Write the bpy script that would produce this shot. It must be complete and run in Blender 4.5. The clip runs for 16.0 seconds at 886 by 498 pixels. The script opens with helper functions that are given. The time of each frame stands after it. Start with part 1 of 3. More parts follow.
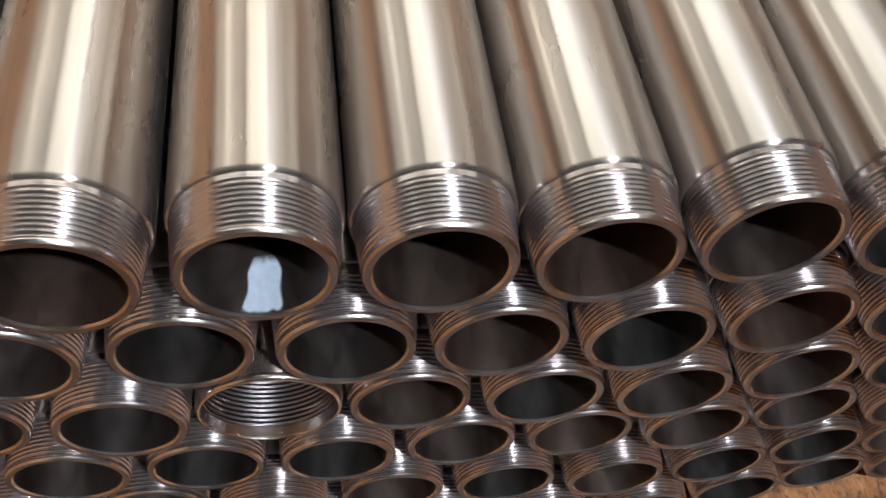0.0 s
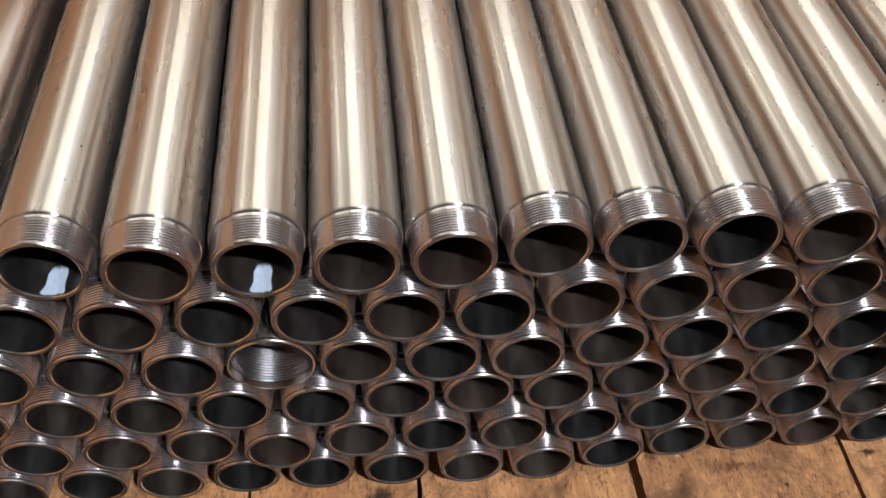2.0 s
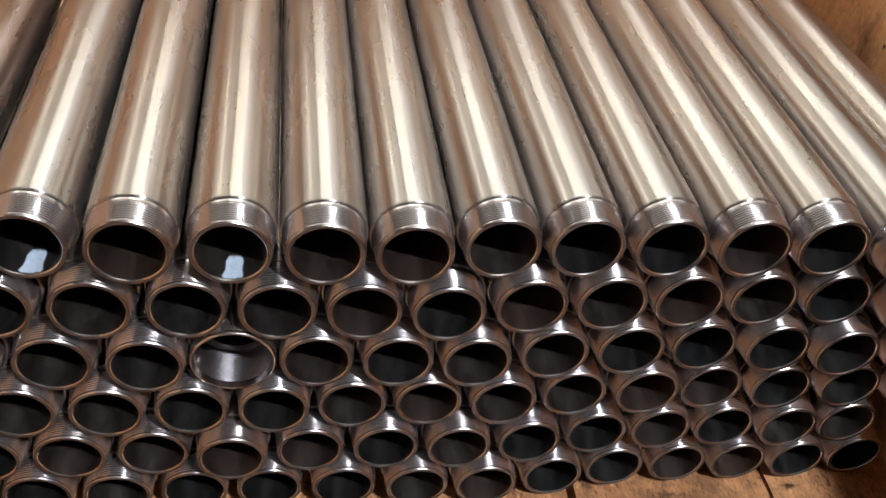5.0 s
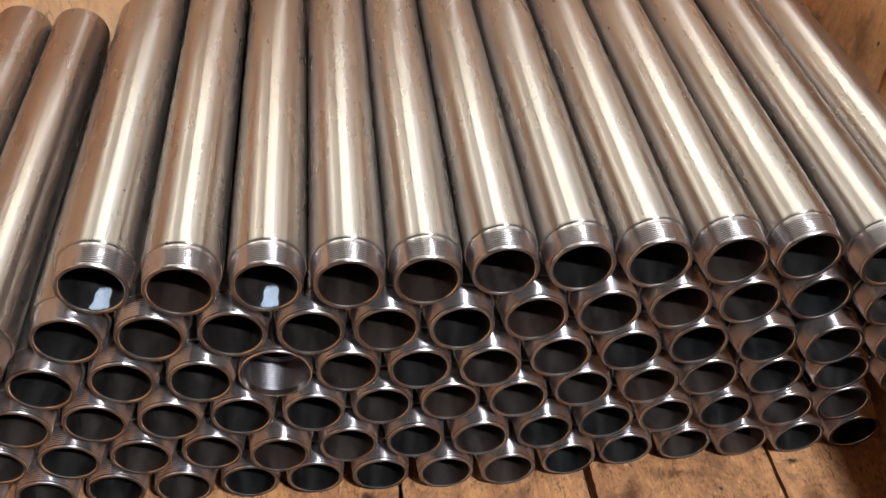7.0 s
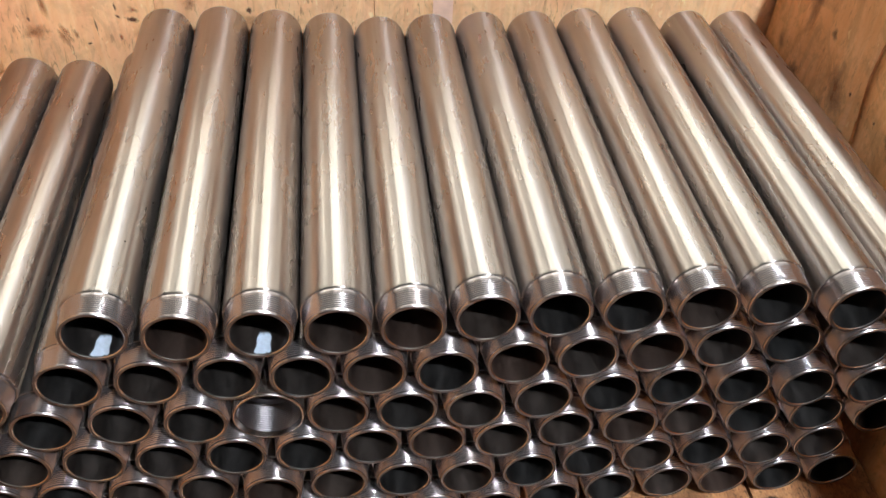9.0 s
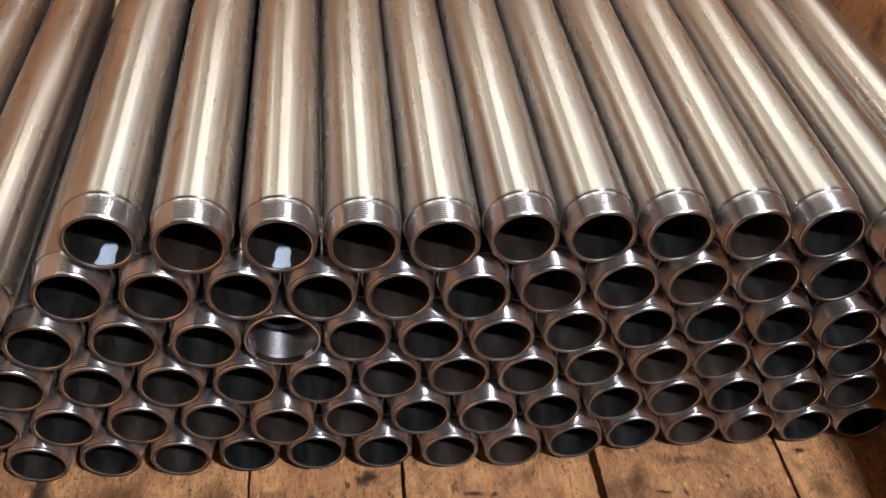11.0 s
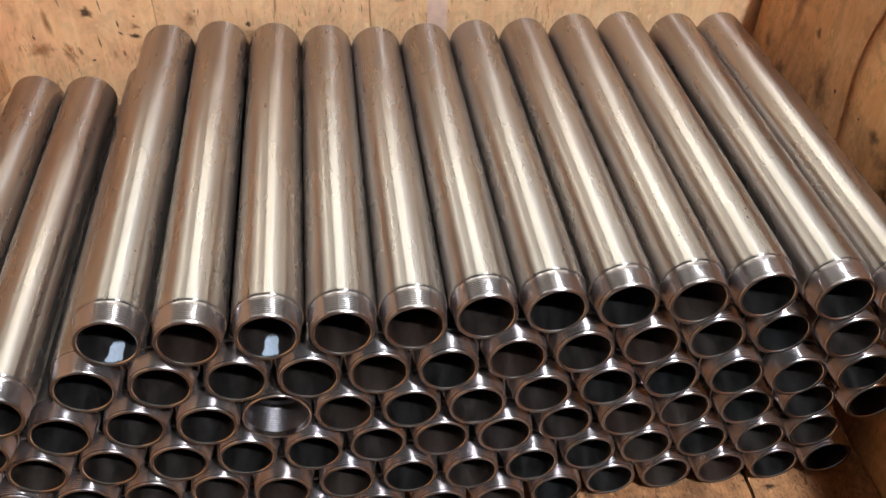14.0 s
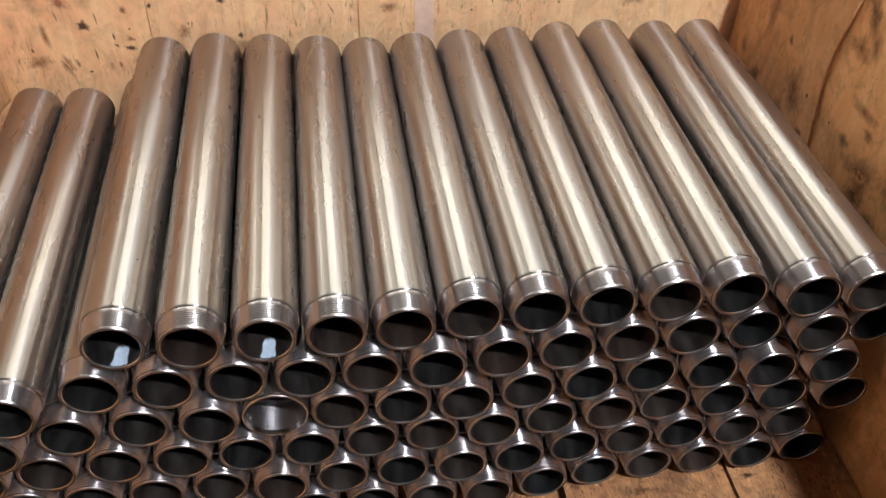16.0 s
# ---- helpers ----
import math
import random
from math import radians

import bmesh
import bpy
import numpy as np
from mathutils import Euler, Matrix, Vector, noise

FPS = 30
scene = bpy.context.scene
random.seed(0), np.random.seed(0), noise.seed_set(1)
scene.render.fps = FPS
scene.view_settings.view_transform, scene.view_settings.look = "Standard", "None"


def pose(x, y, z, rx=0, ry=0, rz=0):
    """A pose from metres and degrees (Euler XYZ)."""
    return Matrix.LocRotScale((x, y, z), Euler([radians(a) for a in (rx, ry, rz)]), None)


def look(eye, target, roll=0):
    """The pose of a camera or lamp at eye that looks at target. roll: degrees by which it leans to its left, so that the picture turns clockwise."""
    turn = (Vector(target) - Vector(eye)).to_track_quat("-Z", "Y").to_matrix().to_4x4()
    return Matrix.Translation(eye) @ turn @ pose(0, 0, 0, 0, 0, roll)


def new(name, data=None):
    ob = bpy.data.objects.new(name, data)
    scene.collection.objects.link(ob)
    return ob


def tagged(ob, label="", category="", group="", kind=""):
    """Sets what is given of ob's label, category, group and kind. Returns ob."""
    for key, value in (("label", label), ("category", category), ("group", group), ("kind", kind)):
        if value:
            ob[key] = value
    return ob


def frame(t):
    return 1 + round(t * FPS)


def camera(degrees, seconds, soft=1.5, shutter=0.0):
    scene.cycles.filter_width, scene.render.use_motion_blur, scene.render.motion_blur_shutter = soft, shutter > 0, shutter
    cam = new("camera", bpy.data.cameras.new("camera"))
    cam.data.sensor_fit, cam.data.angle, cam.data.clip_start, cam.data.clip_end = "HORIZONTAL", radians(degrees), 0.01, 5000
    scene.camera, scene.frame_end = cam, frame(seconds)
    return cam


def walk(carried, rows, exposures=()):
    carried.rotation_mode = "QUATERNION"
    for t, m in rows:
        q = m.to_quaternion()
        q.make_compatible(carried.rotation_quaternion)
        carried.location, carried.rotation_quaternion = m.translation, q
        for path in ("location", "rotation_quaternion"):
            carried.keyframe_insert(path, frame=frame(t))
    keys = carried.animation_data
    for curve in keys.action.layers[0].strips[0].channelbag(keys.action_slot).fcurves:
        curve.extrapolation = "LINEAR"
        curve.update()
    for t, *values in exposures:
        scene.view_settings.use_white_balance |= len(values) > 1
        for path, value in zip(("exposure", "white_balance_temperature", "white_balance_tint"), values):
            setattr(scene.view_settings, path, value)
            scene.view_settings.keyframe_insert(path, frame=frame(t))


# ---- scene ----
cam = camera(54.0, 16.0, soft=1.5)
PATH = [
    (0, (0.1498, -0.1605, 0.5478), (0.445, 0.9595, -1.0835), 9.36),
    (0.5, (0.1344, -0.1552, 0.5504), (0.3839, 0.9458, -1.1003), 7.89),
    (1, (0.1294, -0.1671, 0.5665), (0.3373, 0.946, -1.0822), 6.49),
    (1.5, (0.1333, -0.2475, 0.6523), (0.2955, 0.9357, -0.9522), 5.05),
    (2, (0.1971, -0.3482, 0.7172), (0.3794, 0.9525, -0.7909), 3.14),
    (2.5, (0.219, -0.397, 0.733), (0.455, 0.979, -0.698), 2.1),
    (3, (0.216, -0.416, 0.74), (0.509, 1.058, -0.581), 3.9),
    (3.5, (0.205, -0.43, 0.739), (0.531, 1.113, -0.491), 5.4),
    (4, (0.189, -0.437, 0.727), (0.516, 1.108, -0.501), 6.2),
    (4.5, (0.186, -0.437, 0.716), (0.509, 1.081, -0.546), 6.9),
    (5, (0.169, -0.437, 0.693), (0.517, 1.039, -0.611), 8.8),
    (7.5, (0.194, -0.47, 0.802), (0.413, 0.951, -0.588), 2.5),
    (8, (0.191, -0.475, 0.819), (0.467, 0.994, -0.504), 3.0),
    (8.2, (0.208, -0.478, 0.841), (0.446, 0.995, -0.491), 2.2),
    (10.5, (0.174, -0.473, 0.762), (0.426, 0.972, -0.598), 5.4),
    (11, (0.166, -0.471, 0.75), (0.429, 0.959, -0.624), 6.3),
    (11.5, (0.162, -0.47, 0.739), (0.431, 0.958, -0.636), 6.6),
    (12, (0.163, -0.473, 0.739), (0.415, 0.958, -0.635), 6.0),
    (12.5, (0.156, -0.492, 0.754), (0.371, 0.952, -0.612), 4.3),
    (13, (0.162, -0.502, 0.789), (0.349, 0.963, -0.56), 2.2),
    (13.5, (0.179, -0.503, 0.814), (0.365, 0.978, -0.517), 1.2),
    (14, (0.201, -0.499, 0.84), (0.421, 0.974, -0.494), 1.8),
    (14.5, (0.203, -0.507, 0.854), (0.445, 0.946, -0.499), 2.6),
    (15, (0.205, -0.512, 0.863), (0.439, 0.93, -0.502), 2.0),
    (15.5, (0.208, -0.518, 0.874), (0.428, 0.938, -0.479), 0.6),
    (16, (0.201, -0.521, 0.873), (0.438, 0.941, -0.471), 1.6),
]
walk(cam, [(t, look(eye, target, roll)) for t, eye, target, roll in PATH], [(0, 1.2), (1.5, 1.28), (3, 1.32), (3.5, 1.2), (4, 1.06), (5, 1.24), (7.5, 1.42), (8, 1.52), (8.2, 1.52), (10.5, 1.2), (12, 1.3), (13, 1.3), (14, 1.15), (16, 1.16)])

# ---- light ----
world = bpy.data.worlds.new("workshop_air")
scene.world = world
world.use_nodes = True
world.node_tree.nodes["Background"].inputs[0].default_value = (0.9, 0.85, 0.78, 1)
world.node_tree.nodes["Background"].inputs[1].default_value = 0.02
TUBE_POWER, BAY_POWER, ROOF_POWER, CLEAR_POWER = 2.4, 1650.0, 0.68, 1.95
scene.view_settings.exposure = 0.6

# ---- plan, in metres ----
R_BODY, R_THREAD, R_BORE = 0.0306, 0.0293, 0.0235
ROW_RISE = 0.0548
WALL_LEFT, WALL_RIGHT, WALL_BACK, WALL_TOP = -0.222, 0.775, 0.517, 0.57
# sides run forward past the view, so the right one shades the floor
FRONT = -0.50
SIDE_TOP, SHADE_BOARD_TOP = 0.478, 0.72

# ---- materials ----


def material(name):
    m = bpy.data.materials.new(name)
    m.use_nodes = True
    t = m.node_tree
    return m, t, t.nodes["Principled BSDF"]


def node(t, kind, **values):
    n = t.nodes.new(kind)
    for key, value in values.items():
        n.inputs[key.replace("_", " ")].default_value = value
    return n


def ramp(t, fac, *stops):
    n = t.nodes.new("ShaderNodeValToRGB")
    while len(n.color_ramp.elements) < len(stops):
        n.color_ramp.elements.new(0.5)
    for e, (at, c) in zip(n.color_ramp.elements, stops):
        e.position = at
        e.color = (*c, 1) if len(c) == 3 else (c[0], c[0], c[0], 1)
    t.links.new(fac, n.inputs[0])
    return n.outputs[0]


def mix(t, fac, a, b, how="MIX"):
    n = t.nodes.new("ShaderNodeMix")
    n.data_type, n.blend_type = "RGBA", how
    for sock, v in ((n.inputs[0], fac), (n.inputs[6], a), (n.inputs[7], b)):
        if isinstance(v, (int, float)):
            sock.default_value = v
        elif isinstance(v, tuple):
            sock.default_value = (*v, 1)
        else:
            t.links.new(v, sock)
    return n.outputs[2]


def coords(t, scale=(1, 1, 1), shift=None):
    tc = t.nodes.new("ShaderNodeTexCoord")
    mp = t.nodes.new("ShaderNodeMapping")
    mp.inputs["Scale"].default_value = scale
    t.links.new(tc.outputs["Object"], mp.inputs[0])
    if shift:
        oi = t.nodes.new("ShaderNodeObjectInfo")
        mu = t.nodes.new("ShaderNodeMath")
        mu.operation = "MULTIPLY"
        mu.inputs[1].default_value = shift
        t.links.new(oi.outputs["Random"], mu.inputs[0])
        t.links.new(mu.outputs[0], mp.inputs["Location"])
    return mp.outputs[0]


def noise_tex(t, vec, scale, detail=4, rough=0.55, warp=0.0):
    n = node(t, "ShaderNodeTexNoise", Scale=scale, Detail=detail, Roughness=rough, Distortion=warp)
    t.links.new(vec, n.inputs["Vector"])
    return n.outputs["Fac"]


def noise_colour(t, vec, scale):
    n = node(t, "ShaderNodeTexNoise", Scale=scale, Detail=3.0)
    t.links.new(vec, n.inputs["Vector"])
    return n.outputs["Color"]


def bump(t, height, strength, distance, b):
    n = node(t, "ShaderNodeBump", Strength=strength, Distance=distance)
    t.links.new(height, n.inputs["Height"])
    t.links.new(n.outputs[0], b.inputs["Normal"])


def steel(name, low, high, rough, aniso, ring=900.0, ring_bump=0.05, metal=1.0):
    """Turned steel: fine rings round the y axis, blotches of oil along it."""
    m, t, b = material(name)
    b.inputs["Metallic"].default_value = metal
    blot = noise_tex(t, coords(t, (30, 6, 30), 7.0), 1.0, 5, 0.6, 0.4)
    oi = t.nodes.new("ShaderNodeObjectInfo")
    col = ramp(t, blot, (0.3, low), (0.72, high))
    tint = ramp(t, oi.outputs["Random"], (0.0, (0.86, 0.84, 0.82)), (0.5, (1.0, 0.98, 0.96)), (1.0, (0.96, 0.90, 0.85)))
    col = mix(t, 1.0, col, tint, "MULTIPLY")
    streak = noise_tex(t, coords(t, (75, 1.6, 75), 11.0), 1.0, 3, 0.6)
    col = mix(t, 1.0, col, ramp(t, streak, (0.36, (0.90, 0.86, 0.82)), (0.5, (0.98, 0.97, 0.95)), (0.64, (1.0, 1.0, 1.0))), "MULTIPLY")
    t.links.new(col, b.inputs["Base Color"])
    fine = noise_tex(t, coords(t, (20, ring, 20), 3.0), 1.0, 3, 0.6)
    big = noise_tex(t, coords(t, (45, 9, 45), 5.0), 1.0, 4, 0.6)
    t.links.new(ramp(t, big, (0.35, (rough * 0.92,)), (0.65, (rough * 1.1,))), b.inputs["Roughness"])
    if ring_bump:
        bump(t, fine, ring_bump, 0.0004, b)
    if aniso:
        b.inputs["Anisotropic"].default_value = aniso
        b.inputs["Anisotropic Rotation"].default_value = 0.25
        tn = t.nodes.new("ShaderNodeTangent")
        tn.direction_type, tn.axis = "RADIAL", "Y"
        t.links.new(tn.outputs[0], b.inputs["Tangent"])
    return m


STEEL = steel("turned_steel", (0.42, 0.395, 0.39), (0.49, 0.462, 0.455), 0.28, 0.97, 900.0, 0.0, 0.93)
THREAD = steel("thread_steel", (0.40, 0.37, 0.39), (0.485, 0.455, 0.475), 0.19, 0.3, 400.0, 0.0, 0.92)
# end faces: the dark reflection they would show is put into the base colour
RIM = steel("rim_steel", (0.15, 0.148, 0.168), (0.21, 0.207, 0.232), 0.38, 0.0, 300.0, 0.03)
EDGE = steel("edge_steel", (0.45, 0.43, 0.43), (0.54, 0.52, 0.52), 0.24, 0.0, 300.0, 0.02)


def bore_steel():
    """The drawn inside of a pipe: from blue-black oiled to rusty brown, with mottled scale; the tone is lowered to
    deepen the shade inside.
    """
    m, t, b = material("bore_steel")
    b.inputs["Metallic"].default_value = 1.0
    oi = t.nodes.new("ShaderNodeObjectInfo")
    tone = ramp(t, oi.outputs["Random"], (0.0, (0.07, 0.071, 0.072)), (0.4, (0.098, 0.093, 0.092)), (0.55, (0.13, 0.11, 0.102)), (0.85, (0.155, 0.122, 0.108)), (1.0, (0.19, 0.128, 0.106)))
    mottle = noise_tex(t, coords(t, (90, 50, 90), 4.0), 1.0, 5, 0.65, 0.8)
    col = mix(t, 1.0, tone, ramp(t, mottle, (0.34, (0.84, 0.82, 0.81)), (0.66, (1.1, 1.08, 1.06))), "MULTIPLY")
    t.links.new(col, b.inputs["Base Color"])
    t.links.new(ramp(t, mottle, (0.3, (0.40,)), (0.7, (0.56,))), b.inputs["Roughness"])
    fine = noise_tex(t, coords(t, (120, 16, 120), 3.0), 1.0, 3, 0.6)
    bump(t, fine, 0.05, 0.0004, b)
    return m


BORE = bore_steel()


def wood(name, pale, mid, pink, dark, along, dashes=0.8, dirt=0.4, rough=0.62, relief=0.3, fibre=(7, 170), smudge=0.5, gloss=0.35, specks=0.0):
    """Veneer or plank: grain along one axis, warm blotches, thin dark flecks in clusters, knots, smudges of oil and scuffs."""
    m, t, b = material(name)

    def along_axis(long, across):
        return {"x": (long, across, across), "y": (across, long, across), "z": (across, across, long)}[along]
    oi = t.nodes.new("ShaderNodeObjectInfo")
    grain = noise_tex(t, coords(t, along_axis(*fibre), 9.0), 1.0, 6, 0.65, 0.6)
    wide = noise_tex(t, coords(t, along_axis(5, 17), 5.0), 1.0, 6, 0.68, 1.6)
    mottle = noise_tex(t, coords(t, along_axis(38, 60), 7.0), 1.0, 5, 0.7, 0.8)
    col = ramp(t, grain, (0.34, mid), (0.60, pale))
    col = mix(t, ramp(t, wide, (0.42, (0.0,)), (0.62, (0.85,))), col, mix(t, 0.7, col, pink))
    col = mix(t, ramp(t, mottle, (0.46, (0.0,)), (0.66, (0.6,))), col, mix(t, 0.5, col, pink))
    tint = ramp(t, oi.outputs["Random"], (0.0, (0.90, 0.86, 0.84)), (0.5, (1.0, 1.0, 1.0)), (1.0, (1.0, 0.95, 0.90)))
    col = mix(t, 1.0, col, tint, "MULTIPLY")
    dash = noise_tex(t, coords(t, along_axis(64, 300), 4.0), 1.0, 3, 0.55, 0.7)
    where = noise_tex(t, coords(t, (15, 15, 15), 3.0), 1.0, 3, 0.6)
    dash = mix(t, 1.0, ramp(t, dash, (0.58, (0.0,)), (0.66, (1.0,))), ramp(t, where, (0.46, (0.0,)), (0.60, (dashes,))), "MULTIPLY")
    col = mix(t, dash, col, dark)
    vor = node(t, "ShaderNodeTexVoronoi", Scale=1.0)
    warped = mix(t, 0.25, coords(t, along_axis(11, 17), 6.0), noise_colour(t, coords(t, (40, 40, 40), 6.0), 1.0))
    t.links.new(warped, vor.inputs["Vector"])
    col = mix(t, ramp(t, vor.outputs["Distance"], (0.04, (0.8,)), (0.09, (0.35,)), (0.17, (0.0,))), col, dark)
    stain = noise_tex(t, coords(t, (14, 14, 14), 2.0), 1.0, 9, 0.72, 1.2)
    col = mix(t, ramp(t, stain, (0.50, (0.0,)), (0.63, (dirt,))), col, dark)
    soot = noise_tex(t, coords(t, along_axis(17, 24), 12.0), 1.0, 7, 0.66, 2.2)
    brown = tuple(c * 0.42 for c in pink)
    col = mix(t, ramp(t, soot, (0.50, (0.0,)), (0.57, (smudge * 0.55,)), (0.68, (smudge,))), col, brown)
    if specks:
        speck = noise_tex(t, coords(t, along_axis(190, 420), 13.0), 1.0, 3, 0.6, 0.4)
        col = mix(t, mix(t, 1.0, ramp(t, speck, (0.52, (0.0,)), (0.64, (specks,))), ramp(t, mottle, (0.40, (0.15,)), (0.60, (1.0,))), "MULTIPLY"), col, dark)
    chip = noise_tex(t, coords(t, along_axis(70, 130), 8.0), 1.0, 3, 0.55, 0.5)
    col = mix(t, ramp(t, chip, (0.66, (0.0,)), (0.72, (0.5,))), col, tuple(min(1.0, c * 1.3) for c in pale))
    t.links.new(col, b.inputs["Base Color"])
    t.links.new(ramp(t, stain, (0.36, (rough * 0.7,)), (0.66, (min(1.0, rough * 1.15),))), b.inputs["Roughness"])
    b.inputs["Specular IOR Level"].default_value = gloss
    both = mix(t, 0.45, grain, mix(t, 0.5, chip, mottle))
    bump(t, both, relief, 0.002, b)
    return m


PLY_BACK = wood("plywood_pale", (0.97, 0.64, 0.36), (0.93, 0.55, 0.275), (0.84, 0.43, 0.24), (0.28, 0.11, 0.05), "z", 0.6, 0.12, 0.62, 0.3, (7, 170), 0.28)
PLY_SIDE = wood("plywood_orange", (0.97, 0.60, 0.31), (0.92, 0.51, 0.23), (0.80, 0.40, 0.17), (0.22, 0.09, 0.04), "z", 0.45, 0.26, 0.6, 0.4, (7, 150), 0.36)
PLANK = wood("rough_plank", (0.62, 0.33, 0.155), (0.44, 0.21, 0.092), (0.28, 0.12, 0.06), (0.05, 0.024, 0.015), "y", 0.9, 0.55, 0.40, 1.0, (34, 130), 0.50, 0.5, 0.85)


def plain(name, colour, rough, scale=8.0, spread=0.15, strength=0.2):
    m, t, b = material(name)
    n = noise_tex(t, coords(t), scale, 6, 0.6)
    t.links.new(ramp(t, n, (0.3, tuple(c * (1 - spread) for c in colour)), (0.7, tuple(min(1, c * (1 + spread)) for c in colour))), b.inputs["Base Color"])
    b.inputs["Roughness"].default_value = rough
    bump(t, n, strength, 0.002, b)
    return m


# ground out of view, kept dark so the pipe ends mirror little light
CONCRETE = plain("concrete", (0.07, 0.065, 0.06), 0.8, 6.0)
# south wall is unseen; its dark tone lowers the fill on the pipe ends
DARK_WALL = plain("unseen_dark_wall", (0.22, 0.25, 0.28), 0.8, 2.0, 0.08)
# side walls out of view, tinted for the colour the pipe flanks reflect
WARM_WALL = plain("unseen_warm_wall", (0.56, 0.37, 0.28), 0.8, 2.0, 0.08)
COOL_WALL = plain("unseen_cool_wall", (0.40, 0.47, 0.55), 0.8, 2.0, 0.08)
PLASTER = plain("painted_plaster", (0.74, 0.71, 0.65), 0.8, 2.0, 0.06)
CEILING = plain("ceiling_sheet", (0.80, 0.78, 0.73), 0.8, 2.0, 0.06)
PAINT = plain("white_paint", (0.47, 0.55, 0.66), 0.5, 300.0, 0.10)
PT = PAINT.node_tree
PAINT_EDGE = PT.nodes.new("ShaderNodeAttribute")
PAINT_EDGE.attribute_name = "cover"
WORN = mix(PT, 0.35, PAINT_EDGE.outputs["Fac"], noise_tex(PT, coords(PT, (260, 160, 260)), 1.0, 4, 0.6))
PT.links.new(ramp(PT, WORN, (0.22, (0.0,)), (0.62, (1.0,))), PT.nodes["Principled BSDF"].inputs["Alpha"])
# near-black so that the shade in the floor gaps is in the colour
SHADED_TIMBER = plain("shaded_timber", (0.03, 0.018, 0.012), 0.8, 20.0, 0.3)
PINK = plain("pink_marker", (0.93, 0.60, 0.47), 0.6, 60.0, 0.14)
SPECK = plain("dark_grit", (0.03, 0.025, 0.02), 0.7, 200.0)
HOUSING = plain("enamelled_housing", (0.75, 0.75, 0.72), 0.4)


def worn(name, colour, rough, grainy, low, high):
    """A stain that thins out towards its rim and breaks up over the grain below."""
    m = plain(name, colour, rough, 120.0, 0.3, 0.05)
    t = m.node_tree
    rim = t.nodes.new("ShaderNodeAttribute")
    rim.attribute_name = "cover"
    broken = mix(t, 0.5, rim.outputs["Fac"], noise_tex(t, coords(t, grainy), 1.0, 6, 0.68, 0.6))
    t.links.new(ramp(t, broken, (0.38, (0.0,)), (0.58, (low,)), (0.75, (high,))), t.nodes["Principled BSDF"].inputs["Alpha"])
    return m


SMUDGE = worn("oily_smudge", (0.17, 0.075, 0.03), 0.6, (110, 110, 110), 0.45, 0.75)
FAINT = worn("brown_scuff", (0.42, 0.19, 0.08), 0.6, (90, 90, 60), 0.4, 0.65)
RUST = worn("red_stain", (0.50, 0.17, 0.08), 0.6, (80, 80, 50), 0.4, 0.75)
FLECK = worn("dark_fleck", (0.13, 0.055, 0.03), 0.65, (260, 260, 160), 0.8, 0.95)
SOOT = worn("black_grime", (0.030, 0.018, 0.014), 0.5, (150, 90, 150), 0.6, 0.9)
SWARF = steel("bright_swarf", (0.75, 0.74, 0.72), (0.85, 0.84, 0.82), 0.15, 0.0, 300.0, 0.0)


def glow(name, strength, colour=(0.97, 0.99, 0.94, 1)):
    m, t, b = material(name)
    b.inputs["Emission Color"].default_value = colour
    b.inputs["Emission Strength"].default_value = strength
    return m


GLOW_BAY = glow("lamp_glass", BAY_POWER, (0.86, 0.93, 1.0, 1))
GLOW, GLOW_DIM = glow("lamp_tube", TUBE_POWER, (0.98, 0.97, 0.84, 1)), glow("roof_sheet", ROOF_POWER, (0.98, 0.95, 0.82, 1))
GLOW_CLEAR = glow("clear_roof_sheet", CLEAR_POWER, (0.98, 0.98, 0.86, 1))

# ---- mesh helpers ----


def finish(bm, name, mats, angle=40):
    me = bpy.data.meshes.new(name)
    bmesh.ops.recalc_face_normals(bm, faces=bm.faces)
    bm.to_mesh(me)
    bm.free()
    for m in mats if isinstance(mats, (list, tuple)) else (mats,):
        me.materials.append(m)
    for p in me.polygons:
        p.use_smooth = True
    me.set_sharp_from_angle(angle=radians(angle))
    return me


def part(name, data, parent, label=""):
    ob = new(name, data)
    ob.parent = parent
    return tagged(ob, label)


def box(bm, x0, x1, y0, y1, z0, z1, bevel=0.0):
    made = bmesh.ops.create_cube(bm, size=1)["verts"]
    for v in made:
        v.co = Vector(((x0, x1)[v.co.x > 0], (y0, y1)[v.co.y > 0], (z0, z1)[v.co.z > 0]))
    if bevel:
        edges = {e for v in made for e in v.link_edges}
        bmesh.ops.bevel(bm, geom=list(edges), offset=bevel, segments=2, profile=0.6, affect="EDGES")
    return bm


def board(name, mat, x0, x1, y0, y1, z0, z1, bevel=0.002):
    return finish(box(bmesh.new(), x0, x1, y0, y1, z0, z1, bevel), name, mat, 30)


def lathe(profile, segments=72, closed=False, mat_of=None, radius=None):
    """Turns (y, r) points round the y axis; radius(y, r, turn) may shape the ring."""
    bm = bmesh.new()
    rings = []
    for y, r in profile:
        ring = []
        for k in range(segments):
            a = 2 * math.pi * k / segments
            q = radius(y, r, k / segments) if radius else r
            ring.append(bm.verts.new((q * math.sin(a), y, q * math.cos(a))))
        rings.append(ring)
    pairs = list(zip(rings, rings[1:])) + ([(rings[-1], rings[0])] if closed else [])
    for n, (one, two) in enumerate(pairs):
        for k in range(segments):
            f = bm.faces.new((one[k], one[(k + 1) % segments], two[(k + 1) % segments], two[k]))
            if mat_of:
                f.material_index = mat_of(n)
    return bm


THREAD_LEN, LEAD = 0.0222, 0.0020


